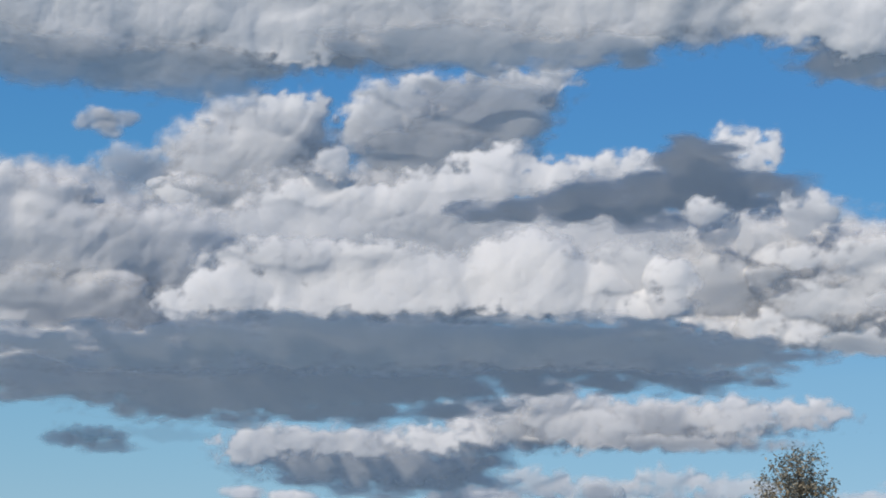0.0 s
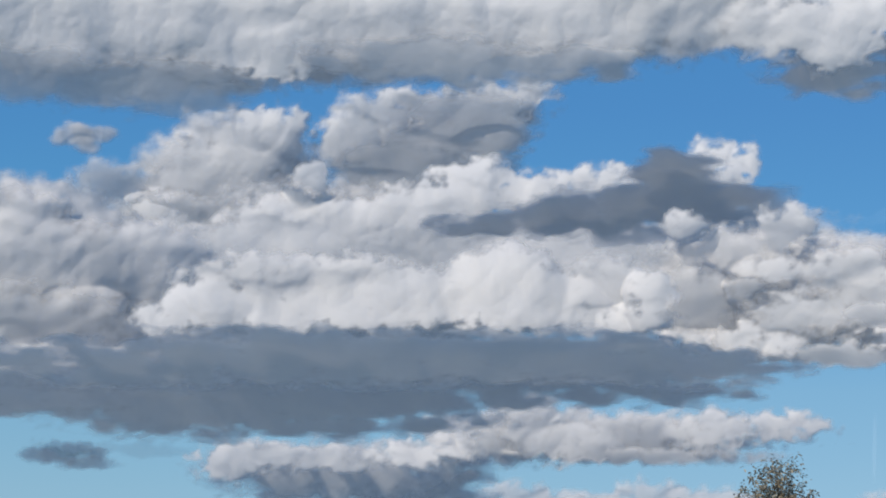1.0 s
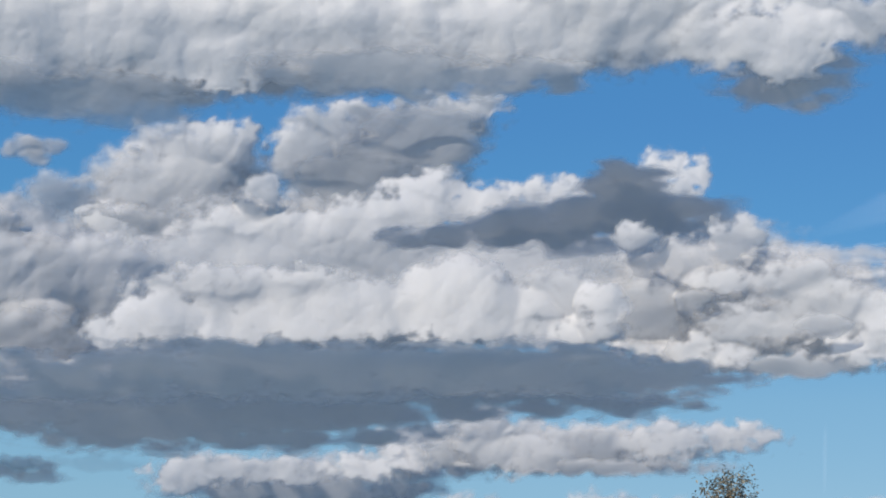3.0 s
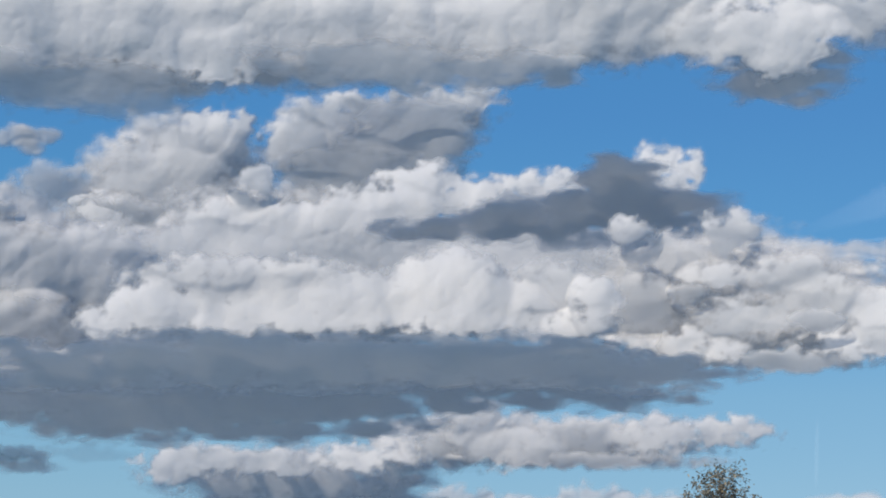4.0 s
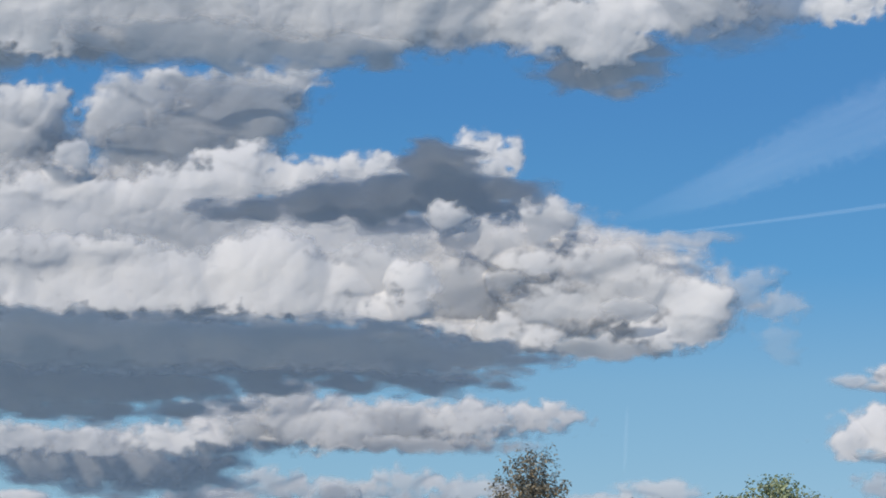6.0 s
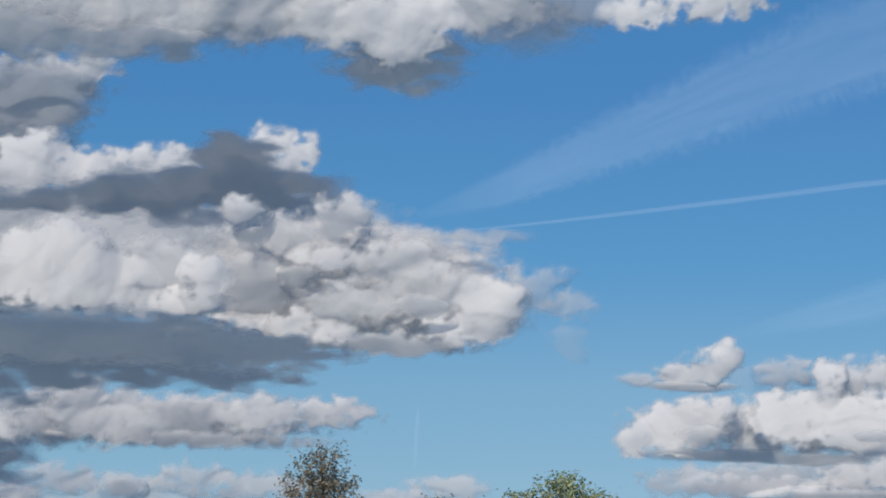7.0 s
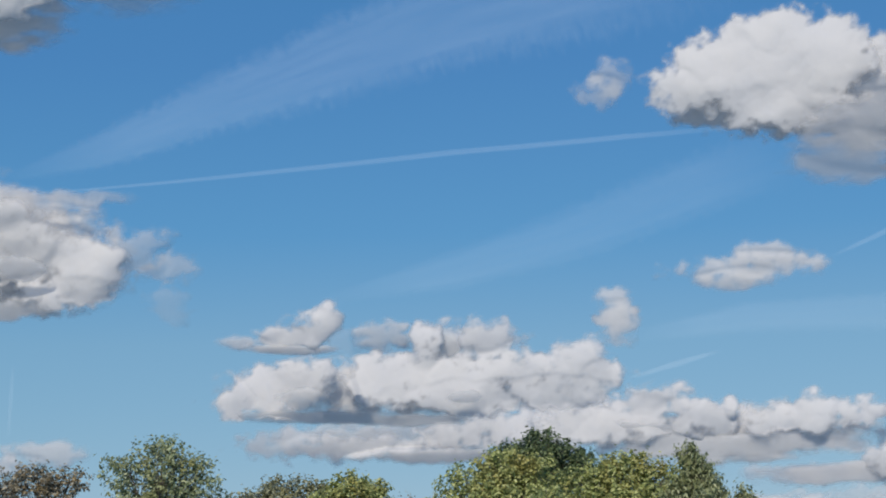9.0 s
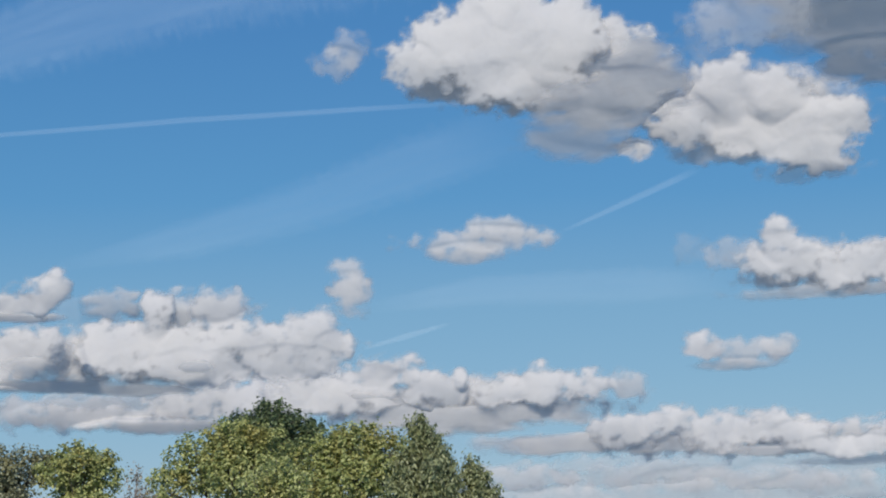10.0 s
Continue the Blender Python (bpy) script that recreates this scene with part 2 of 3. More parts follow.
def tree(name, label, az, reach, height, lumps, leaf, bark, leaf_size=0.16, leaves=9000, twigs=420, group="", sprawl=0.0, droop=0.0, long=1.5, inside=0.35, seed=1, twig_len=0.9):
    """A broadleaf tree. lumps: (sideways, along the view, height, radius sideways, radius up) of the crown's masses, in metres from the foot."""
    random.seed(seed)
    foot = aim(az, 0, reach)
    foot.z = -0.1
    top = new(name)
    top.matrix_world = pose(foot.x, foot.y, foot.z, 0, 0, -az)
    tagged(top, label, "tree", group)
    fork = Vector((0, 0, height * 0.28))
    bm = bmesh.new()
    spine = bend(Vector((0, 0, 0)), Vector((lumps[0][0] * 0.6, lumps[0][1] * 0.6, height * 0.72)), 0.25, 9)
    girth = height * 0.022
    tube(bm, spine, [girth * (1.5 if i == 0 else 1.0 - 0.85 * i / 9) for i in range(10)], 9)
    part("trunk", bm, bark, top)
    total = sum(l[3] * l[3] * l[4] for l in lumps)
    points = []
    twig_bm = bmesh.new()
    for j, (lx, ly, lz, rw, rh) in enumerate(lumps):
        lz += 0.045 * lz
        heart = Vector((lx, ly, lz))
        start = spine[min(3 + j % 5, 8)]
        limb = bend(start, heart, 0.5, 6)
        bm = bmesh.new()
        tube(bm, limb, [girth * 0.5 * (1 - 0.75 * i / 6) for i in range(7)], 6)
        part("limb", bm, bark, top)
        share = rw * rw * rh / total
        for _ in range(max(6, int(twigs * share))):
            way = Vector((random.gauss(0, 1), random.gauss(0, 1), random.gauss(0.25, 1))).normalized()
            lump = 0.82 + 0.35 * noise.noise(way * 2.2 + Vector((seed, j, 0)))
            tip = heart + Vector((way.x * rw, way.y * rw, way.z * rh)) * lump * random.uniform(inside, 1.0) ** 0.6
            root = limb[random.randint(3, 6)]
            line = bend(root, tip, 0.18, 4)
            end_way = (line[4] - line[3]).normalized()
            if sprawl:
                line.append(line[4] + (end_way + Vector((-0.3, 0, 0.1))) * random.uniform(0.2, sprawl))
            if random.random() < 0.5:
                tube(twig_bm, line, [0.022 - 0.017 * i / len(line) for i in range(len(line))], 3)
            n = max(2, int(leaves / twigs * random.uniform(0.5, 1.5)))
            for _ in range(n):
                k = random.uniform(0.35, 1.0) ** 0.5 * (len(line) - 1)
                i = min(int(k), len(line) - 2)
                p = line[i].lerp(line[i + 1], k - i)
                out = Vector((random.gauss(0, 1), random.gauss(0, 1), random.gauss(0, 1))).normalized()
                points.append((p + out * abs(random.gauss(0, 0.28 * twig_len)), (out + end_way * 0.8).normalized(), random.uniform(0.55, 1.3)))
    part("branchwork", twig_bm, bark, top)
    leaf_mesh(points, leaf, leaf_size, long, droop, top)
    return top


tree("bare_topped_tree", "sparse grey-brown autumn tree with feathery twigs", 11.25, 110, 13.2,
     [(0.1, 0, 11.2, 2.0, 1.9), (-0.7, 0.3, 10.4, 1.9, 1.5), (0.9, 0.2, 9.6, 2.2, 1.7), (-0.9, -0.4, 8.6, 2.4, 2.0), (1.2, 0.6, 7.4, 2.6, 2.2), (-0.6, 0.8, 6.2, 2.4, 2.0)],
     LEAF_GREY, BARK, 0.115, 9000, 460, sprawl=0.8, long=1.9, seed=11, twig_len=0.7)
tree("rust_tree", "small grey and rust-coloured tree with thinning leaves", 15.0, 118, 11.3,
     [(0, 0, 9.4, 2.2, 1.7), (-2.0, 0.4, 9.0, 1.9, 1.7), (1.9, 0.2, 9.1, 1.9, 1.8), (0.4, 0.6, 7.2, 2.8, 2.0), (-1.4, -0.4, 6.4, 2.4, 2.0)],
     LEAF_RUST, BARK, 0.15, 8000, 460, group="autumn trees", seed=12)
tree("round_tree", "rounded light green tree with open airy crown", 18.75, 115, 12.5,
     [(0, 0, 10.4, 2.6, 2.0), (-2.2, 0.3, 9.6, 2.2, 1.9), (2.3, -0.2, 9.4, 2.3, 2.0), (0.6, 0.8, 8.2, 3.0, 1.9), (-1.6, -0.6, 7.2, 2.6, 1.9), (3.3, 0.3, 7.7, 1.8, 1.8)],
     LEAF_GREEN, BARK, 0.16, 8600, 520, seed=13)
tree("grey_green_tree", "grey-green tree with small thin leaves", 22.5, 122, 10.4,
     [(0, 0, 8.5, 2.4, 1.9), (-2.2, 0.3, 7.8, 2.0, 1.8), (2.2, 0.2, 8.6, 1.8, 1.8), (0, 0.5, 6.4, 3.0, 2.0)],
     LEAF_SAGE, BARK, 0.16, 8500, 420, seed=14)
tree("round_tree", "compact yellow-green tree with dense leaves", 24.75, 120, 10.6,
     [(0, 0, 8.6, 2.3, 1.9), (1.6, 0.3, 8.0, 2.0, 1.8), (-1.4, 0.2, 8.0, 1.9, 1.7), (0.2, 0.5, 6.3, 2.8, 2.0)],
     LEAF_OLIVE, BARK, 0.17, 9500, 430, seed=15)
tree("bare_sapling", "thin pale sapling with almost no leaves", 26.45, 112, 8.3,
     [(0, 0, 7.1, 1.0, 1.3), (0.5, 0.2, 6.0, 1.1, 1.4), (-0.4, 0, 5.4, 1.2, 1.4)],
     LEAF_RUST, PALE_BARK, 0.12, 700, 190, seed=16)
tree("broad_tree", "broad green tree with dense leafy dome", 29.2, 116, 11.6,
     [(0.6, 0, 9.4, 2.8, 2.1), (-2.0, 0.3, 8.2, 2.4, 2.1), (-3.6, 0, 6.6, 1.9, 1.9), (2.4, 0.2, 9.0, 2.3, 2.0), (0.8, -0.8, 7.2, 3.4, 2.2), (3.0, -0.6, 6.6, 2.6, 2.2)],
     LEAF_OLIVE, BARK, 0.17, 16000, 760, seed=17, inside=0.55)
tree("dark_tree", "tall dark green tree behind the others", 30.7, 132, 13.9,
     [(0, 0, 12.0, 2.7, 1.9), (-2.1, 0.3, 11.2, 2.2, 1.7), (2.2, 0.3, 10.9, 2.3, 1.9), (-3.2, 0, 9.9, 1.8, 1.6), (0, 0.6, 9.4, 3.2, 2.2)],
     LEAF_DARK, BARK, 0.19, 14000, 640, seed=18, inside=0.55)
tree("olive_tree_crown", "dense yellow-green tree with a flat dome", 33.2, 117, 11.2,
     [(0, 0, 9.1, 2.8, 2.0), (-2.4, 0.2, 8.7, 2.2, 1.9), (2.4, 0.2, 8.6, 2.2, 2.0), (3.4, -0.2, 7.2, 1.8, 2.0), (0, -0.8, 7.0, 3.4, 2.2), (-2.6, -0.8, 6.2, 2.6, 2.2)],
     LEAF_OLIVE, BARK, 0.18, 17000, 780, seed=19, inside=0.6)
tree("poplar", "upright silvery green poplar with drooping sprays", 35.3, 112, 11.4,
     [(-0.2, 0, 10.1, 0.75, 1.2), (0.1, 0, 9.3, 1.15, 1.5), (0.5, 0.1, 8.3, 1.6, 1.8), (0.9, 0, 7.2, 1.9, 2.0), (1.2, 0.2, 6.0, 2.1, 2.1), (-0.9, 0.2, 7.2, 1.4, 2.0), (-1.3, 0, 5.8, 1.5, 1.9)],
     LEAF_WILLOW, BARK, 0.13, 18000, 700, seed=20, droop=0.9, long=2.4, inside=0.5)
tree("twiggy_tree", "yellowing young tree with pale upright stems", 30.75, 106, 8.3,
     [(0, 0, 6.9, 1.5, 1.3), (-1.2, 0.2, 6.2, 1.2, 1.2), (1.2, 0.1, 6.4, 1.3, 1.2), (0, 0.3, 5.0, 1.8, 1.5)],
     LEAF_OLIVE, PALE_BARK, 0.14, 3600, 330, seed=22, long=1.8)
tree("poplar", "lower silvery poplar leaning with the wind", 36.9, 113, 8.6,
     [(0, 0, 7.3, 0.8, 1.3), (0.5, 0.1, 6.5, 1.0, 1.4), (0.9, 0.2, 5.4, 1.2, 1.6), (0.3, 0, 5.0, 1.6, 1.7)],
     LEAF_WILLOW, BARK, 0.13, 9000, 420, seed=21, droop=0.8, long=2.2, inside=0.5)


# ---- clouds ----
CELL = 0.055        # mesh step, in degrees as seen by the viewer
# how a mass of cloud hangs: lean of its face (degrees, up is positive), softness of its edge (degrees), thickness, lumpiness
MASSES = {
    "w": (18, 0.30, 1.0, 0.9),      # heads turned up to the sun
    "b": (5, 0.34, 1.0, 0.9),       # upright heads
    "m": (-9, 0.60, 1.0, 0.7),      # broad slopes
    "n": (-6, 0.60, 0.76, 0.5),     # soft small puffs
    "g": (-24, 0.80, 0.94, 0.4),    # overhanging flanks
    "h": (-20, 0.90, 0.7, 0.4),     # overhanging and thin
    "e": (-33, 0.55, 0.94, 0.3),    # undersides
    "d": (-43, 0.42, 0.98, 0.3),    # flat undersides
    "k": (-45, 0.34, 1.0, 0.3),     # deep shade under a shelf
    "s": (-48, 0.40, 0.75, 0.4),    # torn scud
    "t": (-4, 0.80, 0.5, 0.4),      # haze
    "v": (-4, 0.80, 0.25, 0.4),     # thin haze
}


def swell(a, e, freq, seed):
    """Smooth random waves over the sky, about -1 to 1."""
    x, y = a * freq + seed * 7.31, e * freq + seed * 3.17
    xi, yi = np.floor(x).astype(np.int64), np.floor(y).astype(np.int64)
    x, y = x - xi, y - yi
    total = np.zeros_like(x)
    u, v = x * x * x * (x * (6 * x - 15) + 10), y * y * y * (y * (6 * y - 15) + 10)
    for dx in (0, 1):
        for dy in (0, 1):
            h = ((xi + dx) * 374761393 + (yi + dy) * 668265263 + seed * 1442695) & 0x7FFFFFFF
            h = ((h ^ (h >> 13)) * 1274126177) & 0x7FFFFFFF
            turn = ((h ^ (h >> 16)) & 0xFFFF) / 65536.0 * math.tau
            total += (u if dx else 1 - u) * (v if dy else 1 - v) * (np.cos(turn) * (x - dx) + np.sin(turn) * (y - dy))
    return total * 1.5


def octaves(a, e, freq, seed, count, fall, lumpy=False):
    total, size = 0.0, 1.0
    for k in range(count):
        w = swell(a, e, freq * 2 ** k, seed + 11 * k)
        total = total + size * (np.abs(w) - 0.3 if lumpy else w)
        size *= fall
    return total


def eased(x):
    x = np.clip(x, 0, 1)
    return x * x * (3 - 2 * x)


def cloud_body(name, ragged, flat, lobes, reach, seed, parent, at, turn):
    """One mass of vapour: a lumpy face towards the viewer, a rounded back, thinning to nothing at its rim."""
    a0 = min(l[0] - 1.25 * l[2] for l in lobes) - 0.4
    a1 = max(l[0] + 1.25 * l[2] for l in lobes) + 0.4
    e0 = min(l[1] - l[3] for l in lobes) - 0.4
    e1 = max(l[1] + l[3] for l in lobes) + 0.4
    az, el = np.meshgrid(np.arange(a0, a1, CELL), np.arange(e0, e1, CELL))
    flow = az * (0.35 if flat else 0.8)      # tatters drawn out level
    wa = 0.7 * ragged * octaves(flow, el, 0.9, seed, 5, 0.55)
    we = (0.45 if flat else 0.7) * ragged * octaves(flow, el, 0.9, seed + 5, 5, 0.55)
    sa = 0.7 * ragged * octaves(flow, el, 0.9, seed, 2, 0.55)
    se = (0.45 if flat else 0.7) * ragged * octaves(flow, el, 0.9, seed + 5, 2, 0.55)
    heads = octaves(az + 0.5 * wa, el + 0.5 * we, 0.6, seed + 9, 5, 0.44, True)
    fray = octaves(flow, el, 2.2, seed + 3, 4, 0.48)
    top = max(l[1] + l[3] for l in lobes)
    level, weight, lump, gap, thick = 0.0, 0.0, 0.0, 1.0, np.zeros_like(az)
    for a, e, rx, ry, front, mass in lobes:
        lean, soft, most, rough = MASSES[mass]
        least = min(rx, ry)
        give = min(1.0, least / 0.55)
        x = ((az - a) * math.cos(radians(e)) + wa * give) / rx
        y = (el - e + we * give) / ry
        q = 1 - x * x - y * y
        p = 1 - (((az - a) * math.cos(radians(e)) + sa * give) / rx) ** 2
        h = (el - e + se * give) / ry
        p = p - h * h * np.where(h < 0, 0.5, 1.0)         # fuller below than above
        round_up = 0.36 * least * np.where(p > 0, p * (1.5 - 0.5 * p), 1.5 * p)
        slope = math.tan(radians(MASSES[lobes[0][5]][0] if flat else lean))
        hinge = top if flat else e - ry if lean > 0 else e + ry
        drop = -slope * (el - hinge)
        face = np.clip(front + round_up * (0.35 if flat else 1.0) + drop, -12, 6)
        w = np.exp(face / 0.18) * eased((p + 0.5) / 0.7) + 1e-30
        level, weight, lump = level + w * face, weight + w, lump + w * rough
        soft = min(soft, 0.44 * least)
        edge = (q + 0.2) * least * 0.42 + 0.12 * give * fray * min(1.5, soft / 0.2) + 0.06 * give * heads
        gap = gap * (1 - most * eased(edge / soft))
        thick = np.maximum(thick, np.clip(q, 0, 1) ** 0.5 * least)
    level, lump = level / weight, lump / weight
    dense = 1 - gap
    level = level + lump * (0.075 * heads + 0.16 * octaves(az, el, 0.38, seed + 21, 2, 0.5)) * eased(dense * 1.2)
    back = level - 0.3 * thick - 0.05 if flat else np.minimum(level - 0.25 * thick, -0.8 * thick)
    rows, cols = az.shape
    ids = np.arange(rows * cols).reshape(rows, cols)
    quads = np.stack([ids[:-1, :-1], ids[:-1, 1:], ids[1:, 1:], ids[1:, :-1]], axis=-1).reshape(-1, 4)
    thin = dense.ravel()
    quads = quads[thin[quads].max(axis=1) > 0.006]
    used, quads = np.unique(quads, return_inverse=True)
    quads = quads.reshape(-1, 4)
    ra, re = np.radians(az.ravel()[used] - at), np.radians(el.ravel()[used])
    ways = np.stack([np.sin(ra) * np.cos(re), np.cos(ra) * np.cos(re), np.sin(re)], axis=1)
    far = [reach * (1 - np.radians(d.ravel()[used]))[:, None] for d in (level, back)]
    verts = np.concatenate([ways * far[0], ways * far[1]])
    n = len(used)
    faces = np.concatenate([quads, quads[:, ::-1] + n]).astype(np.int32)
    me = bpy.data.meshes.new(name)
    me.vertices.add(2 * n)
    me.vertices.foreach_set("co", (verts - np.array(turn)).astype(np.float32).ravel())
    me.loops.add(faces.size)
    me.loops.foreach_set("vertex_index", faces.ravel())
    me.polygons.add(len(faces))
    me.polygons.foreach_set("loop_start", np.arange(0, faces.size, 4, dtype=np.int32))
    me.polygons.foreach_set("use_smooth", np.ones(len(faces), bool))
    me.update(calc_edges=True)
    me.attributes.new("dense", "FLOAT", "POINT").data.foreach_set("value", np.concatenate([thin[used], thin[used] ** 4]).astype(np.float32))
    me.materials.append(VAPOUR)
    ob = new(name, me)
    ob.parent = parent
    return ob


def cloud(name, label, reach, masses):
    """A cloud of several masses, each a list of lobes: (heading, height, half width, half height in degrees, how far it juts out, kind of mass)."""
    every = [l for m in masses for l in m[3]]
    at = sum(l[0] for l in every) / len(every)
    up = sum(l[1] for l in every) / len(every)
    home = (0.0, reach * math.cos(radians(up)), reach * math.sin(radians(up)))
    top = new(name)
    top.matrix_world = pose(0, 0, EYE, 0, 0, -at) @ Matrix.Translation(home)
    tagged(top, label, "cloud", "clouds in the sky")
    for k, (kind, ragged, flat, lobes) in enumerate(masses):
        cloud_body(kind, ragged, flat, lobes, reach, int(reach + 31 * abs(at) + 17 * k), top, at, home)
    return top


def veil(name, label, strength, line, reach=4650):
    """A flat streak of high ice cloud, along (heading, height, width in degrees)."""
    rows, across = 60, 6
    verts, faces, uvs, ends = [], [], [], []
    for i in range(rows + 1):
        k = i / rows * (len(line) - 1)
        j = min(int(k), len(line) - 2)
        f = k - j
        here = [a + (b - a) * f for a, b in zip(line[j], line[j + 1])]
        ax, ay = line[min(j + 1, len(line) - 1)][0] - line[j][0], line[min(j + 1, len(line) - 1)][1] - line[j][1]
        size = math.hypot(ax, ay)
        for c in range(across + 1):
            v = c / across
            off = (v - 0.5) * here[2]
            verts.append(aim(here[0] - ay / size * off, here[1] + ax / size * off, reach))
            uvs.append((here[0] * 0.6, v))
            ends.append(min(1.0, 5 * i / rows, 5 * (1 - i / rows)))
    for i in range(rows):
        for c in range(across):
            a = i * (across + 1) + c
            faces.append((a, a + 1, a + across + 2, a + across + 1))
    me = bpy.data.meshes.new(name)
    me.from_pydata(verts, [], faces)
    layer = me.uv_layers.new()
    for loop in me.loops:
        layer.data[loop.index].uv = uvs[loop.vertex_index]
    me.attributes.new("ends", "FLOAT", "POINT").data.foreach_set("value", ends)
    me.materials.append(veil_material(name + "_film", strength))
    return tagged(new(name, me), label, "contrail", "streaks of high cloud")


cloud("cloud_deck", "broad grey-white stratocumulus deck with a ragged underside", 1700, [
    ("veiled_core", 0.25, False, [
        (-8.31, 19.03, 10.70, 1.96, -0.35, "m"), (5.66, 19.72, 9.27, 1.43, -0.35, "m"), (-11.84, 17.52, 5.88, 1.25, -0.35, "h")]),
    ("body", 0.3, False, [
        (-11.94, 18.81, 4.64, 1.52, 0.4, "b"), (-7.03, 19.13, 4.64, 1.43, 0.5, "b"), (-1.83, 19.58, 5.35, 1.34, 0.6, "b"), (-4.86, 18.56, 1.60, 1.07, 0.8, "b"),
        (2.86, 19.53, 4.64, 1.34, 0.5, "b"), (7.51, 19.88, 4.46, 1.52, 0.4, "m"), (11.71, 19.26, 2.32, 1.07, 0.6, "m"), (13.13, 18.86, 1.60, 0.98, 0.7, "b"),
        (-11.21, 21.03, 8.91, 1.96, 0, "m"), (-0.03, 21.91, 8.91, 1.96, 0, "m"), (9.36, 21.74, 7.13, 1.78, 0, "m"), (13.25, 19.26, 2.14, 0.98, 0.8, "b"),
        (15.30, 19.89, 3.57, 1.07, 0.3, "m")]),
    ("underside", 0.3, True, [
        (-12.71, 17.18, 4.81, 1.00, 2.2, "h"), (-8.37, 17.11, 3.03, 1.00, 2.1, "h"), (0.46, 18.34, 4.81, 0.93, 2, "g"), (4.93, 18.32, 2.32, 0.53, 1.6, "g"),
        (12.76, 17.85, 1.96, 0.75, 0.2, "g"), (13.64, 18.12, 2.14, 1.07, 0.2, "g"), (17.35, 19.44, 2.85, 1.16, 0.2, "h")]),
    ("ragged_end", 0.25, False, [
        (19.57, 19.84, 3.03, 0.80, 0.3, "h"), (21.40, 19.70, 1.25, 0.62, 0.5, "b"), (23.94, 19.86, 1.43, 0.64, 0.4, "b")]),
])
cloud("cumulus_cloud", "rounded pale grey cumulus head", 2850, [
    ("veiled_core", 0.25, False, [
        (-6.20, 14.42, 3.12, 1.96, -0.35, "m"), (-5.57, 12.77, 6.42, 1.07, -0.7, "m"), (-9.58, 13.50, 2.14, 1.25, -0.7, "h")]),
    ("crown", 0.25, False, [
        (-5.71, 15.42, 2.05, 1.43, 0.4, "m"), (-6.57, 14.40, 2.50, 1.43, 0.4, "m"), (-4.55, 16.11, 0.86, 0.75, 0.5, "b"), (-5.39, 16.24, 0.71, 0.61, 0.5, "b"),
        (-8.31, 13.32, 1.07, 0.64, 0.6, "b"), (-7.21, 15.95, 1.07, 0.71, 0.2, "h")]),
    ("shaded_foot", 0.3, False, [
        (-6.68, 13.24, 2.32, 0.80, 0.9, "g"), (-9.97, 14.00, 1.52, 0.80, 0.2, "h")]),
])
cloud("cumulus_cloud", "grey cumulus column rising towards the cloud deck", 2800, [
    ("veiled_core", 0.25, False, [
        (-0.19, 15.57, 3.39, 1.96, -0.35, "g"), (2.00, 16.70, 2.14, 1.07, -0.35, "g")]),
    ("crown", 0.25, False, [
        (-1.88, 16.23, 1.69, 1.07, 0.4, "m"), (-2.60, 15.75, 1.07, 0.89, 0.5, "m"), (-0.05, 17.00, 1.60, 0.64, 0.4, "m"), (3.46, 17.52, 0.93, 0.53, 0.5, "b"),
        (2.36, 16.97, 1.43, 0.80, 0.3, "m")]),
    ("shaded_flank", 0.3, True, [
        (-0.72, 14.94, 2.67, 1.03, 1.7, "h"), (1.45, 16.24, 2.14, 1.25, 1.7, "g"), (-1.79, 14.01, 2.32, 0.80, 1.6, "g"), (2.21, 15.73, 1.25, 0.53, 1.6, "g")]),
])
cloud("cloud_scrap", "small pale scrap of cloud in the blue", 1900, [
    ("puff", 0.08, False, [
        (-11.33, 15.44, 0.75, 0.43, 0.1, "n"), (-10.71, 15.56, 0.82, 0.32, 0.1, "n"), (-10.95, 15.16, 0.57, 0.29, 0.1, "n")]),
])
cloud("cumulus_cloud", "soft mauve-grey cloud bank with blurred edges", 2350, [
    ("veiled_core", 0.25, False, [
        (-12.89, 10.63, 4.81, 3.39, -0.35, "m"), (-12.73, 8.55, 4.99, 1.78, -0.35, "g")]),
    ("body", 0.3, False, [
        (-13.05, 12.63, 2.14, 1.28, 0.2, "m"), (-12.91, 10.80, 3.57, 2.32, 0.3, "m"), (-10.78, 10.34, 1.16, 0.46, 0.6, "b"), (-16.01, 11.08, 3.92, 2.85, 0.2, "n"),
        (-10.52, 11.67, 1.96, 1.25, 0.2, "n"), (-8.74, 11.61, 2.14, 1.60, 0, "m")]),
    ("shaded_base", 0.3, False, [
        (-12.42, 9.01, 4.64, 1.96, 0.9, "g"), (-10.95, 7.79, 4.64, 1.03, 1.3, "e"), (-15.74, 8.00, 4.99, 1.60, 0.9, "g")]),
])
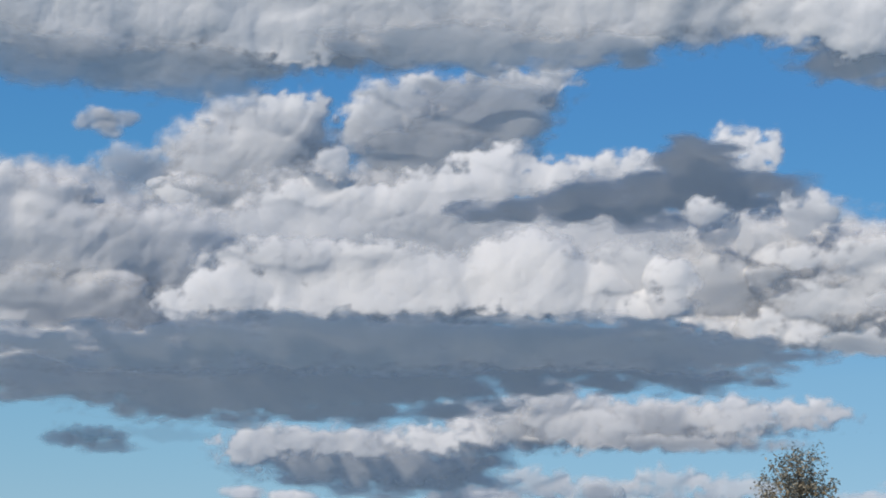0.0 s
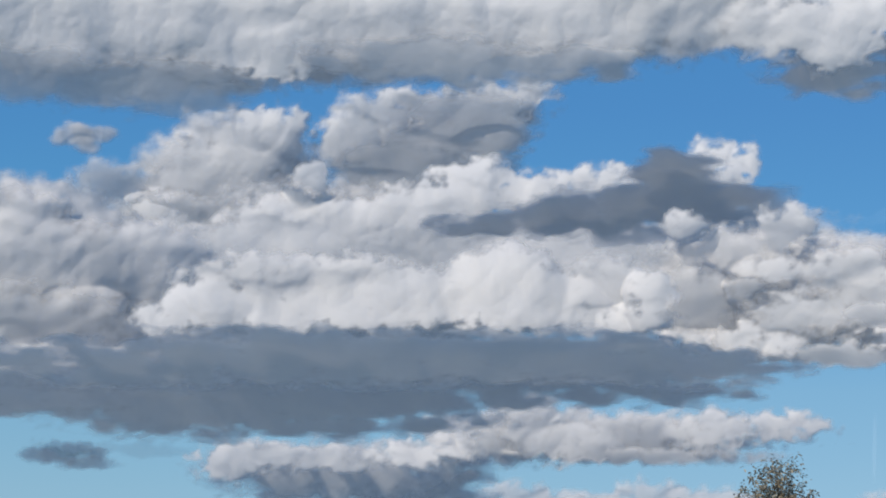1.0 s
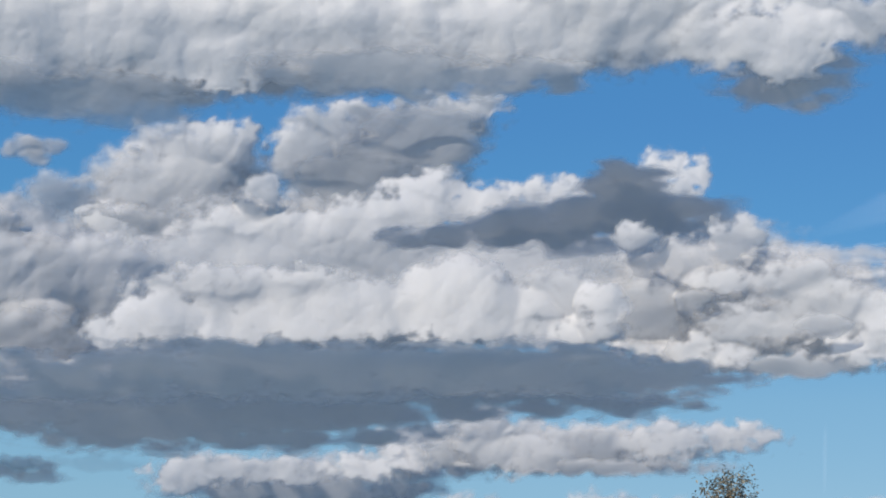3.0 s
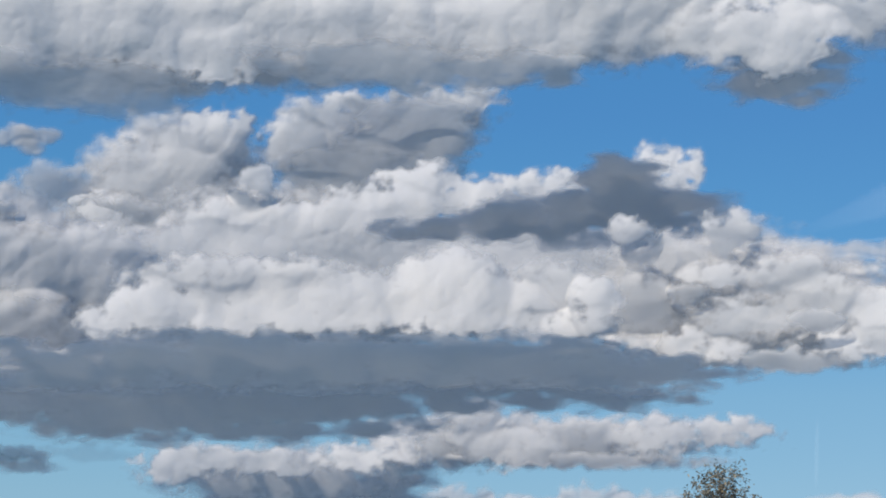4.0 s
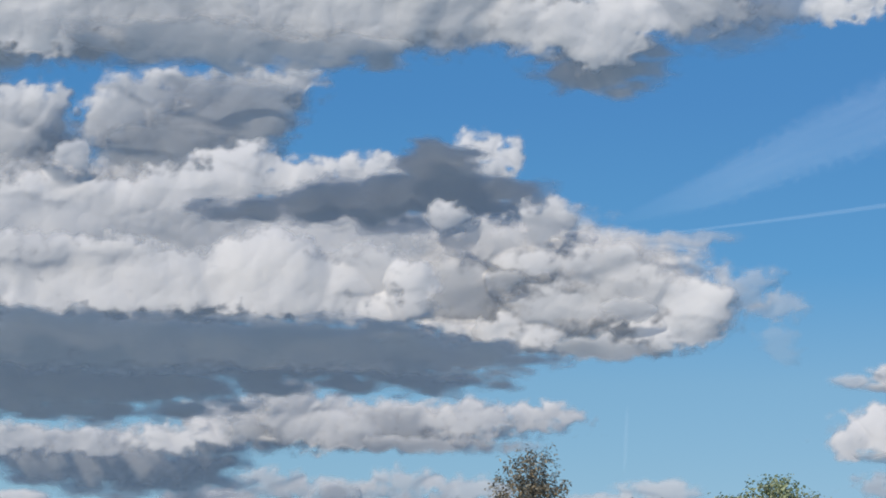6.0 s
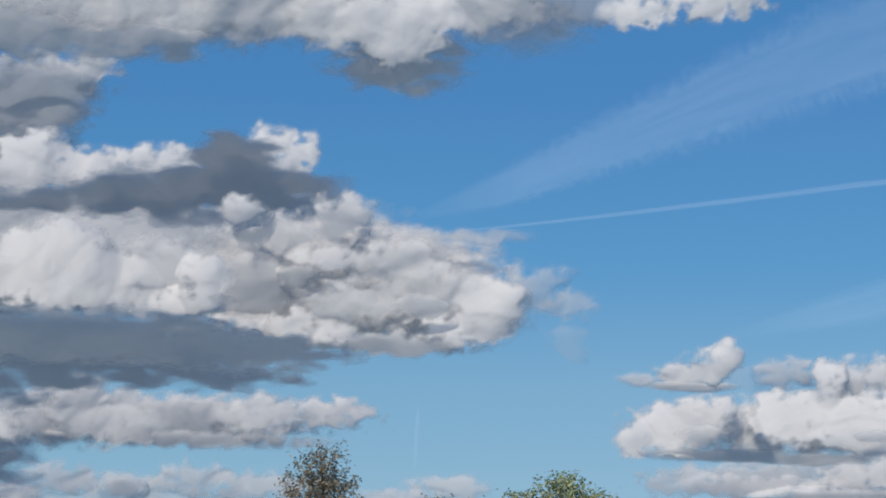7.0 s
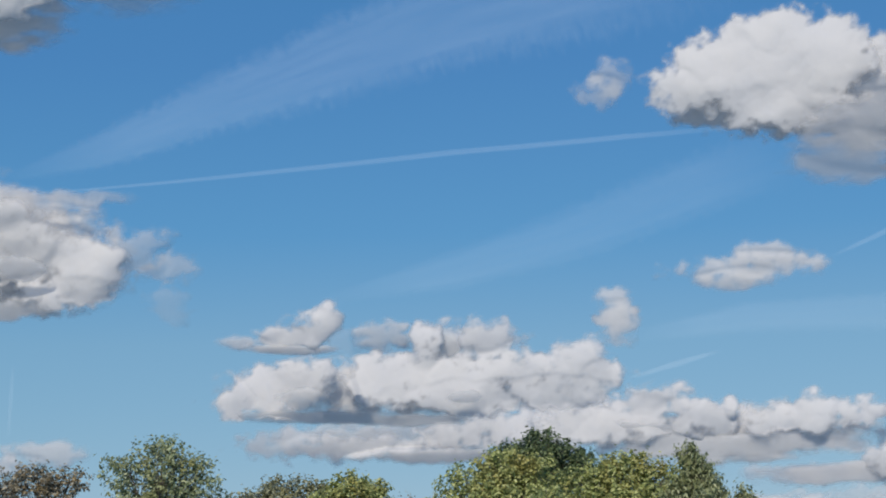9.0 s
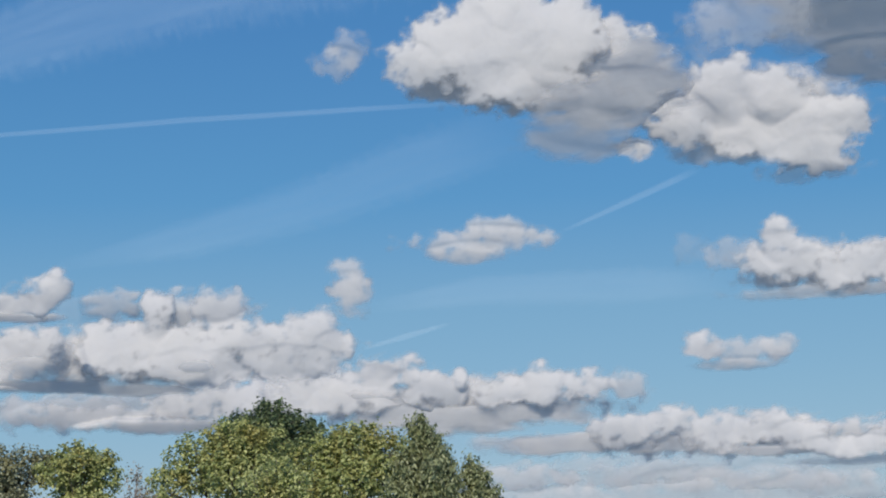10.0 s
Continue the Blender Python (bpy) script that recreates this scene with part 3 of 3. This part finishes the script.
cloud("cumulus_cloud", "tall white cumulus mass with crisp crown", 2650, [
    ("crown", 0.2, False, [
        (1.69, 14.47, 1.52, 0.98, 0.5, "w"), (3.89, 14.16, 1.69, 0.89, 0.5, "w"), (5.90, 14.62, 1.43, 0.61, 0.5, "w"), (0.24, 13.54, 2.32, 1.11, 0.5, "b"),
        (-2.66, 12.90, 3.92, 1.34, 0.4, "b"), (-3.74, 14.55, 0.71, 0.61, 0.6, "b"), (-6.07, 12.03, 3.74, 1.11, 0.4, "m"), (-9.30, 12.02, 1.60, 1.11, 0.3, "m"),
        (2.10, 12.70, 5.71, 1.11, 0.4, "b"), (6.28, 12.32, 3.92, 1.07, 0.3, "m"), (-1.52, 11.79, 9.27, 1.25, 0.3, "m")]),
    ("broad_flank", 0.3, False, [
        (-3.42, 13.50, 3.57, 1.16, -2, "m"), (-2.95, 11.20, 8.56, 2.32, -2, "m"), (6.29, 11.61, 5.35, 2.14, -2, "g"), (-8.67, 10.56, 4.46, 2.50, -2.2, "m"),
        (10.22, 12.32, 3.57, 1.60, -2, "m")]),
    ("tower", 0.15, False, [
        (9.43, 15.28, 0.98, 0.75, 0.9, "w"), (10.45, 15.26, 0.57, 0.64, 0.9, "w"), (9.51, 14.61, 1.11, 0.61, 0.9, "b")]),
])
cloud("cumulus_cloud", "dark blue-grey scud shaded by the deck above", 2420, [
    ("shaded_body", 0.2, True, [
        (6.27, 13.77, 2.23, 0.93, 2.3, "k"), (1.54, 13.24, 1.60, 0.43, 2.3, "k"), (3.91, 13.50, 2.14, 0.68, 2.3, "k"), (8.16, 14.80, 1.69, 0.93, 2.3, "k"),
        (7.80, 14.09, 1.60, 0.80, 2.3, "k"), (9.33, 14.00, 2.14, 0.86, 2.3, "k"), (10.93, 13.80, 1.25, 0.89, 2.1, "h"), (7.18, 13.00, 3.92, 0.46, 2.1, "h")]),
])
cloud("cumulus_cloud", "bright cream-white cumulus shelf with billowing crest", 2150, [
    ("crest", 0.22, False, [
        (-6.88, 10.45, 1.46, 0.98, 0.6, "w"), (-8.19, 9.97, 0.98, 0.68, 0.5, "w"), (-4.72, 10.37, 2.32, 0.86, 0.5, "w"), (-2.39, 10.60, 2.32, 0.93, 0.5, "w"),
        (-0.04, 10.86, 2.32, 1.03, 0.5, "w"), (2.68, 11.29, 1.96, 1.46, 0.7, "w"), (4.04, 10.78, 1.69, 1.07, 0.6, "w"), (5.49, 10.18, 1.25, 0.53, 0.5, "w"),
        (7.46, 11.18, 0.80, 0.93, 0.7, "w"), (7.01, 10.29, 1.34, 0.53, 0.3, "b"), (-2.96, 11.38, 4.99, 0.89, 0.1, "b"), (5.93, 11.34, 1.60, 1.11, -0.2, "m")]),
])
cloud("stratus_sheet", "wide slate-grey stratus sheet under the bright shelf", 2040, [
    ("upper_sheet", 0.2, True, [
        (-8.54, 8.49, 6.06, 0.82, 0.2, "k"), (-2.32, 8.98, 7.67, 0.96, 0.4, "k"), (3.98, 9.16, 5.35, 0.93, 0.2, "k"), (8.44, 8.84, 3.92, 0.68, 0.1, "g")]),
    ("lower_sheet", 0.2, True, [
        (-2.42, 7.04, 5.53, 0.71, -3.8, "d"), (-5.31, 7.69, 7.49, 0.80, -3.5, "e"), (0.41, 8.08, 7.49, 0.71, -3.5, "e"), (-7.56, 6.85, 4.46, 0.68, -3.8, "e"),
        (-12.28, 7.19, 4.10, 0.57, -3.6, "e"), (7.73, 8.18, 3.03, 0.61, -3.7, "g"), (-6.72, 7.62, 8.56, 1.18, -4.4, "e"), (2.20, 8.37, 7.49, 0.78, -4.4, "e")]),
])
cloud("cumulus_cloud", "lumpy white and grey cumulus with frayed end", 2250, [
    ("veiled_core", 0.25, False, [
        (11.76, 11.16, 5.35, 2.14, -0.7, "m"), (15.03, 10.41, 3.03, 1.39, -0.5, "m")]),
    ("body", 0.22, False, [
        (11.71, 13.20, 1.07, 0.75, 0.4, "m"), (9.90, 12.53, 2.50, 0.80, 0.2, "n"), (11.10, 11.85, 1.07, 0.43, 0.5, "b"), (13.56, 11.73, 2.05, 0.89, 0.4, "m"),
        (12.32, 10.45, 2.41, 0.93, 0.3, "m"), (10.08, 9.65, 0.86, 0.57, 0.6, "w"), (11.16, 9.50, 1.07, 0.43, 0.5, "w"), (14.76, 10.85, 1.87, 1.07, 0.4, "m"),
        (16.56, 10.52, 1.21, 1.00, 0.6, "b"), (15.58, 9.65, 1.69, 0.57, 0.5, "b"), (8.41, 13.29, 0.80, 0.50, 0.8, "m")]),
    ("shaded_base", 0.25, False, [
        (13.25, 9.19, 3.03, 0.50, 0.5, "g"), (8.68, 10.71, 1.96, 1.43, 0.2, "g"), (8.92, 9.21, 2.50, 0.61, 0.3, "g"), (10.41, 11.34, 0.61, 0.36, 0.9, "h"),
        (14.31, 10.40, 0.89, 0.43, 1.2, "h")]),
    ("frayed_end", 0.35, False, [
        (17.91, 11.06, 1.25, 0.82, 0.2, "t"), (18.89, 10.44, 1.16, 0.50, 0.1, "t"), (14.64, 12.42, 2.32, 0.53, 0.2, "t"), (16.10, 12.68, 1.78, 0.25, 0.2, "t"),
        (18.98, 9.29, 0.80, 0.68, 0.1, "v")]),
])
cloud("cumulus_cloud", "cumulus with sunlit crest over a flat dark base", 3700, [
    ("veiled_core", 0.25, False, [
        (-2.36, 5.46, 4.46, 1.11, -0.35, "g")]),
    ("crest", 0.18, False, [
        (1.00, 6.50, 1.21, 0.75, 0.6, "w"), (-0.24, 6.00, 1.34, 0.53, 0.5, "w"), (1.88, 6.88, 0.80, 0.61, 0.5, "b"), (-4.86, 5.80, 1.96, 0.53, 0.4, "m"),
        (-2.73, 5.80, 2.14, 0.46, 0.4, "m"), (-6.08, 5.49, 1.07, 0.64, 0.2, "m")]),
    ("flat_base", 0.18, True, [
        (-2.34, 4.98, 4.10, 0.82, 0.2, "d"), (0.51, 4.90, 1.96, 0.96, 0.3, "d"), (1.54, 6.11, 1.07, 1.11, 0.1, "g")]),
])
cloud("cumulus_cloud", "long pale grey cumulus low in the sky", 3600, [
    ("veiled_core", 0.25, False, [
        (6.68, 6.76, 5.71, 0.82, -0.35, "m"), (3.31, 6.77, 1.78, 1.07, -0.35, "m")]),
    ("body", 0.2, False, [
        (3.38, 7.62, 0.98, 0.50, 0.5, "b"), (4.20, 6.76, 1.96, 0.93, 0.3, "m"), (4.92, 6.37, 1.43, 0.68, 0.4, "m"), (6.86, 6.71, 2.41, 0.82, 0.3, "g"),
        (9.40, 6.85, 1.52, 0.75, 0.4, "m"), (11.39, 7.04, 1.69, 0.53, 0.2, "m")]),
    ("shaded_base", 0.2, False, [
        (7.56, 6.07, 4.10, 0.32, 0.3, "g"), (2.78, 6.41, 1.25, 0.89, 0.1, "g")]),
])
cloud("cloud_scrap", "ragged slate-blue scud low in the sky", 2500, [
    ("shred", 0.3, False, [
        (-10.80, 5.74, 1.34, 0.39, 0.1, "s"), (-10.26, 5.39, 1.18, 0.25, 0.1, "s"), (-8.56, 5.91, 1.60, 0.29, 0.1, "v"), (-11.64, 5.53, 0.78, 0.25, 0.1, "s")]),
])
cloud("cumulus_cloud", "distant pale cumulus row above the trees", 4200, [
    ("crown", 0.18, False, [
        (3.00, 4.74, 1.28, 0.57, 0.3, "n"), (5.12, 4.57, 1.78, 0.46, 0.2, "n"), (7.31, 4.84, 1.52, 0.53, 0.3, "n"), (9.31, 4.71, 1.60, 0.53, 0.2, "n"),
        (1.42, 4.12, 1.60, 0.53, 0.2, "m")]),
    ("hazy_foot", 0.2, False, [
        (5.65, 3.94, 5.88, 0.80, 0, "t"), (5.12, 4.53, 0.71, 0.32, 0.6, "h")]),
])
cloud("cumulus_cloud", "distant low cumulus top", 4300, [
    ("crown", 0.15, False, [
        (-6.00, 4.15, 0.80, 0.27, 0.1, "b"), (-4.59, 4.06, 0.98, 0.25, 0.1, "b")]),
])
cloud("cumulus_cloud", "faint cream cumulus top behind the trees", 4300, [
    ("crown", 0.12, False, [
        (15.27, 4.71, 1.52, 0.43, 0.1, "n"), (13.68, 4.38, 1.60, 0.36, 0.1, "n")]),
])
cloud("cloud_scrap", "white cloudlet with a flat grey base", 3000, [
    ("crown", 0.15, False, [
        (23.32, 8.51, 1.03, 0.68, 0.3, "m"), (23.90, 8.92, 0.62, 0.53, 0.3, "b"), (22.41, 8.29, 0.89, 0.46, 0.2, "m"), (21.25, 8.17, 0.80, 0.25, 0.1, "n")]),
    ("base", 0.15, False, [
        (22.77, 7.95, 1.69, 0.18, 0.3, "g")]),
])
cloud("cumulus_cloud", "heaped white cumulus with grey flat base", 3200, [
    ("veiled_core", 0.25, False, [
        (26.87, 6.70, 6.24, 1.03, -0.35, "m")]),
    ("crown", 0.18, False, [
        (20.98, 6.28, 0.64, 0.61, 0.4, "b"), (22.23, 6.70, 1.18, 0.93, 0.4, "w"), (23.39, 7.09, 1.07, 0.71, 0.4, "b"), (25.63, 6.95, 1.25, 0.98, 0.5, "w"),
        (27.12, 8.16, 0.61, 0.64, 0.3, "w"), (29.04, 8.20, 0.93, 0.75, 0.2, "m"), (27.77, 7.09, 2.41, 0.82, 0.5, "w"), (30.43, 7.21, 2.05, 0.75, 0.4, "b"),
        (32.02, 7.35, 1.03, 0.82, 0.4, "b"), (32.79, 6.98, 0.68, 0.53, 0.3, "b"), (28.64, 6.32, 2.85, 0.57, 0.4, "b"), (31.11, 6.44, 2.14, 0.50, 0.4, "m")]),
    ("shaded_crown", 0.2, False, [
        (25.83, 8.31, 0.98, 0.53, -0.2, "h"), (28.15, 8.09, 2.32, 0.71, -1, "h"), (24.75, 8.14, 1.07, 0.53, -1, "v"), (27.79, 7.92, 0.89, 0.46, -0.2, "h"),
        (23.30, 6.39, 1.07, 0.36, 1, "h"), (28.28, 6.38, 0.71, 0.21, 1.2, "g")]),
    ("flat_base", 0.12, True, [
        (23.83, 5.82, 3.03, 0.25, 0.6, "e"), (26.49, 5.70, 2.14, 0.21, 0.6, "e")]),
])
cloud("cumulus_cloud", "blue-grey cumulus strip under the white heaps", 3700, [
    ("veiled_core", 0.25, False, [
        (27.19, 5.16, 5.71, 0.75, -0.35, "h")]),
    ("body", 0.18, False, [
        (27.90, 5.15, 1.34, 0.64, 0.1, "b"), (29.49, 5.51, 2.23, 0.71, 0.4, "b"), (31.43, 5.74, 1.96, 0.68, 0.3, "b"), (25.07, 5.23, 1.60, 0.36, 0.2, "h")]),
    ("shaded_base", 0.2, False, [
        (22.58, 4.98, 1.34, 0.57, 0.2, "h"), (25.06, 4.84, 2.67, 0.43, 0.4, "g"), (27.71, 4.53, 2.67, 0.25, 0.8, "e")]),
])
cloud("cumulus_cloud", "long white cumulus bank with grey underside", 3500, [
    ("veiled_core", 0.25, False, [
        (36.36, 5.12, 5.88, 0.86, -0.35, "m")]),
    ("crown", 0.18, False, [
        (32.09, 5.44, 1.78, 0.89, 0.3, "b"), (33.52, 5.55, 1.60, 0.80, 0.3, "b"), (34.42, 6.06, 1.28, 0.64, 0.3, "m"), (35.75, 5.53, 1.52, 0.75, 0.3, "m"),
        (36.65, 5.97, 0.29, 0.29, 0.5, "w"), (37.80, 5.44, 1.11, 0.64, 0.4, "b"), (39.23, 5.57, 1.28, 0.68, 0.4, "b"), (40.65, 5.52, 0.82, 0.61, 0.3, "b"),
        (41.93, 5.51, 0.64, 0.50, 0.2, "n")]),
    ("underside", 0.2, True, [
        (34.92, 4.63, 2.14, 0.61, 0.5, "h"), (37.41, 4.56, 3.21, 0.46, 0.5, "e"), (39.20, 4.76, 2.14, 0.36, 0.5, "h"), (34.92, 4.63, 2.14, 0.61, 0.5, "g"),
        (33.68, 5.09, 1.43, 0.43, 0.5, "h")]),
])
cloud("cumulus_cloud", "far cumulus bank with bright heads", 3900, [
    ("veiled_core", 0.25, False, [
        (45.48, 3.71, 6.06, 0.64, -0.35, "m")]),
    ("crown", 0.11, False, [
        (41.65, 4.07, 1.34, 0.64, 0.3, "m"), (43.28, 4.37, 0.98, 0.53, 0.3, "b"), (44.80, 3.91, 1.34, 0.78, 0.3, "b"), (46.28, 4.07, 1.11, 0.64, 0.4, "b"),
        (47.29, 3.69, 1.07, 0.50, 0.4, "b"), (48.63, 3.35, 1.34, 0.39, 0.3, "b"), (49.83, 3.61, 1.07, 0.50, 0.3, "b"), (51.25, 3.64, 1.43, 0.61, 0.3, "m")]),
    ("underside", 0.18, True, [
        (39.87, 3.68, 2.67, 0.36, 0.3, "h"), (45.98, 3.32, 2.14, 0.20, 0.6, "e"), (39.87, 3.68, 2.67, 0.36, 0.3, "g"), (43.04, 3.62, 2.14, 0.32, 0.3, "h"),
        (49.36, 2.91, 2.50, 0.21, 0.3, "h")]),
])
cloud("cumulus_cloud", "hazy lowest cumulus bank near the horizon", 4400, [
    ("crown", 0.2, False, [
        (38.42, 2.72, 1.96, 0.46, 0.2, "n"), (42.47, 2.68, 2.85, 0.46, 0.1, "t"), (45.93, 2.42, 3.57, 0.46, 0.1, "t"), (48.80, 2.11, 3.21, 0.46, 0.1, "t"),
        (38.10, 3.70, 1.43, 0.36, 0.1, "h")]),
    ("hazy_foot", 0.25, False, [
        (43.30, 1.96, 8.02, 0.80, 0, "t"), (44.22, 2.79, 7.49, 0.71, -0.2, "t"), (36.27, 1.82, 7.13, 0.89, 0, "v")]),
])
cloud("cloud_scrap", "small soft grey upright cloudlet", 1500, [
    ("puff", 0.08, False, [
        (33.15, 9.01, 0.75, 0.75, 0.1, "n"), (33.25, 8.58, 0.75, 0.75, 0.1, "n")]),
])
cloud("cloud_scrap", "pale lens-shaped cloudlet in the blue", 1400, [
    ("puff", 0.08, False, [
        (37.41, 10.15, 2.59, 0.50, 0.1, "n"), (37.97, 10.52, 1.43, 0.46, 0.1, "n"), (37.04, 9.80, 1.43, 0.36, 0.1, "n")]),
])
cloud("cumulus_cloud", "white cumulus with one raised tower", 1500, [
    ("veiled_core", 0.25, False, [
        (48.56, 8.88, 3.39, 0.82, -0.35, "m")]),
    ("crown", 0.18, False, [
        (46.82, 9.95, 0.61, 0.64, 0.3, "b"), (47.19, 9.22, 1.87, 0.75, 0.3, "b"), (48.90, 8.77, 1.87, 0.78, 0.3, "b"), (50.12, 9.04, 1.43, 0.75, 0.3, "m"),
        (51.28, 8.70, 1.43, 0.78, 0.3, "m")]),
    ("hazy_side", 0.3, False, [
        (45.45, 9.41, 1.16, 0.53, 0, "t"), (44.22, 9.65, 0.71, 0.57, 0, "v")]),
    ("base", 0.18, False, [
        (48.34, 8.11, 3.39, 0.25, 0.4, "h")]),
])
cloud("cloud_scrap", "small white-grey cloudlet with soft edges", 2700, [
    ("puff", 0.08, False, [
        (44.28, 6.61, 0.68, 0.50, 0.2, "b"), (45.80, 6.37, 1.34, 0.50, 0.1, "n"), (46.68, 6.54, 0.61, 0.43, 0.1, "n"), (45.43, 5.98, 1.60, 0.21, 0.1, "h")]),
])
cloud("cumulus_cloud", "large bright white cumulus with grey shaded flank", 1800, [
    ("veiled_core", 0.25, False, [
        (39.25, 15.73, 4.10, 1.64, -0.35, "b"), (41.96, 14.90, 2.67, 1.43, -0.35, "g")]),
    ("crown", 0.25, False, [
        (35.29, 15.77, 0.98, 0.75, 0.3, "b"), (36.69, 16.44, 1.52, 1.21, 0.4, "w"), (38.54, 16.38, 2.05, 1.69, 0.6, "w"), (40.11, 16.57, 1.60, 1.28, 0.5, "w"),
        (39.59, 15.10, 1.96, 0.89, 0.4, "b"), (37.76, 15.08, 1.60, 0.62, 0.3, "b"), (42.41, 12.84, 0.80, 0.46, 0.6, "b")]),
    ("shaded_flank", 0.3, True, [
        (42.71, 15.35, 1.64, 1.25, 2.2, "h"), (41.76, 14.38, 2.50, 0.89, 2.2, "g"), (40.62, 13.46, 1.96, 0.98, 2, "h")]),
])
cloud("cumulus_cloud", "white cumulus with ragged sunlit edge", 1850, [
    ("veiled_core", 0.25, False, [
        (46.41, 13.75, 3.57, 1.52, -0.35, "m")]),
    ("crown", 0.25, False, [
        (45.31, 14.79, 1.34, 0.98, 0.4, "b"), (43.90, 13.73, 1.11, 0.98, 0.5, "b"), (46.99, 14.58, 1.11, 0.71, 0.6, "w"), (46.40, 13.58, 2.14, 1.28, 0.5, "w"),
        (48.15, 13.27, 1.60, 1.18, 0.4, "b"), (49.21, 13.45, 0.75, 0.96, 0.3, "b"), (48.09, 12.32, 1.43, 0.57, 0.3, "m")]),
    ("hazy_foot", 0.3, False, [
        (47.89, 11.90, 1.78, 0.43, 0.1, "t"), (45.28, 12.68, 2.14, 0.43, 0.3, "h")]),
])
cloud("cloud_scrap", "small soft white puff of cloud", 1700, [
    ("puff", 0.1, False, [
        (33.27, 16.21, 0.71, 0.71, 0.1, "t"), (32.81, 15.81, 0.86, 0.57, 0.1, "t")]),
])
cloud("cloud_deck", "dark grey stratocumulus overhead", 1600, [
    ("shaded_body", 0.3, True, [
        (49.94, 16.33, 3.57, 1.28, 0.3, "e"), (50.55, 15.07, 2.50, 0.75, 0.3, "e"), (49.53, 18.00, 4.64, 1.43, 0.3, "e")]),
    ("ragged_end", 0.3, False, [
        (46.41, 16.71, 2.32, 1.07, 0.1, "t"), (44.94, 16.30, 1.07, 1.07, 0.1, "v")]),
])
veil("spread_contrail", "broad faint white veil of an old contrail", 0.085, line=[(13.59, 13.07, 0.18), (16.86, 14.14, 1.39), (20.54, 15.67, 2.20), (24.24, 17.03, 3.13), (27.93, 18.31, 3.71), (32.8, 19.48, 4.64), (37.77, 20.62, 5.56)])
veil("contrail", "thin white contrail with a knotted edge", 0.085, line=[(12.68, 12.51, 0.08), (17.2, 12.99, 0.11), (22.58, 13.57, 0.19), (28.08, 14.1, 0.23), (33.58, 14.41, 0.22), (38.99, 14.6, 0.16)])
veil("spread_contrail", "faint slanting veil of high ice cloud", 0.052, line=[(23.65, 9.44, 0.33), (28, 10.36, 1.39), (31.65, 11.34, 1.98), (35.31, 12.61, 2.31), (39.29, 13.71, 2.31)])
veil("contrail", "short pale contrail in the blue", 0.085, line=[(39.95, 10.34, 0.11), (42.15, 11.21, 0.25), (44.54, 12.15, 0.29)])
veil("contrail", "short thin contrail above the cumulus", 0.085, line=[(33.36, 6.8, 0.09), (34.99, 7.24, 0.25), (36.43, 7.61, 0.11)])
veil("spread_contrail", "faint level streak of high haze", 0.05, line=[(33.57, 8.16, 0.47), (37.36, 8.6, 1.16), (41.86, 8.61, 1.39), (45.4, 8.53, 0.92)])
veil("contrail", "faint upright scrap of contrail", 0.045, line=[(14.25, 7.47, 0.10), (14.20, 6.42, 0.16), (14.15, 5.19, 0.10)])
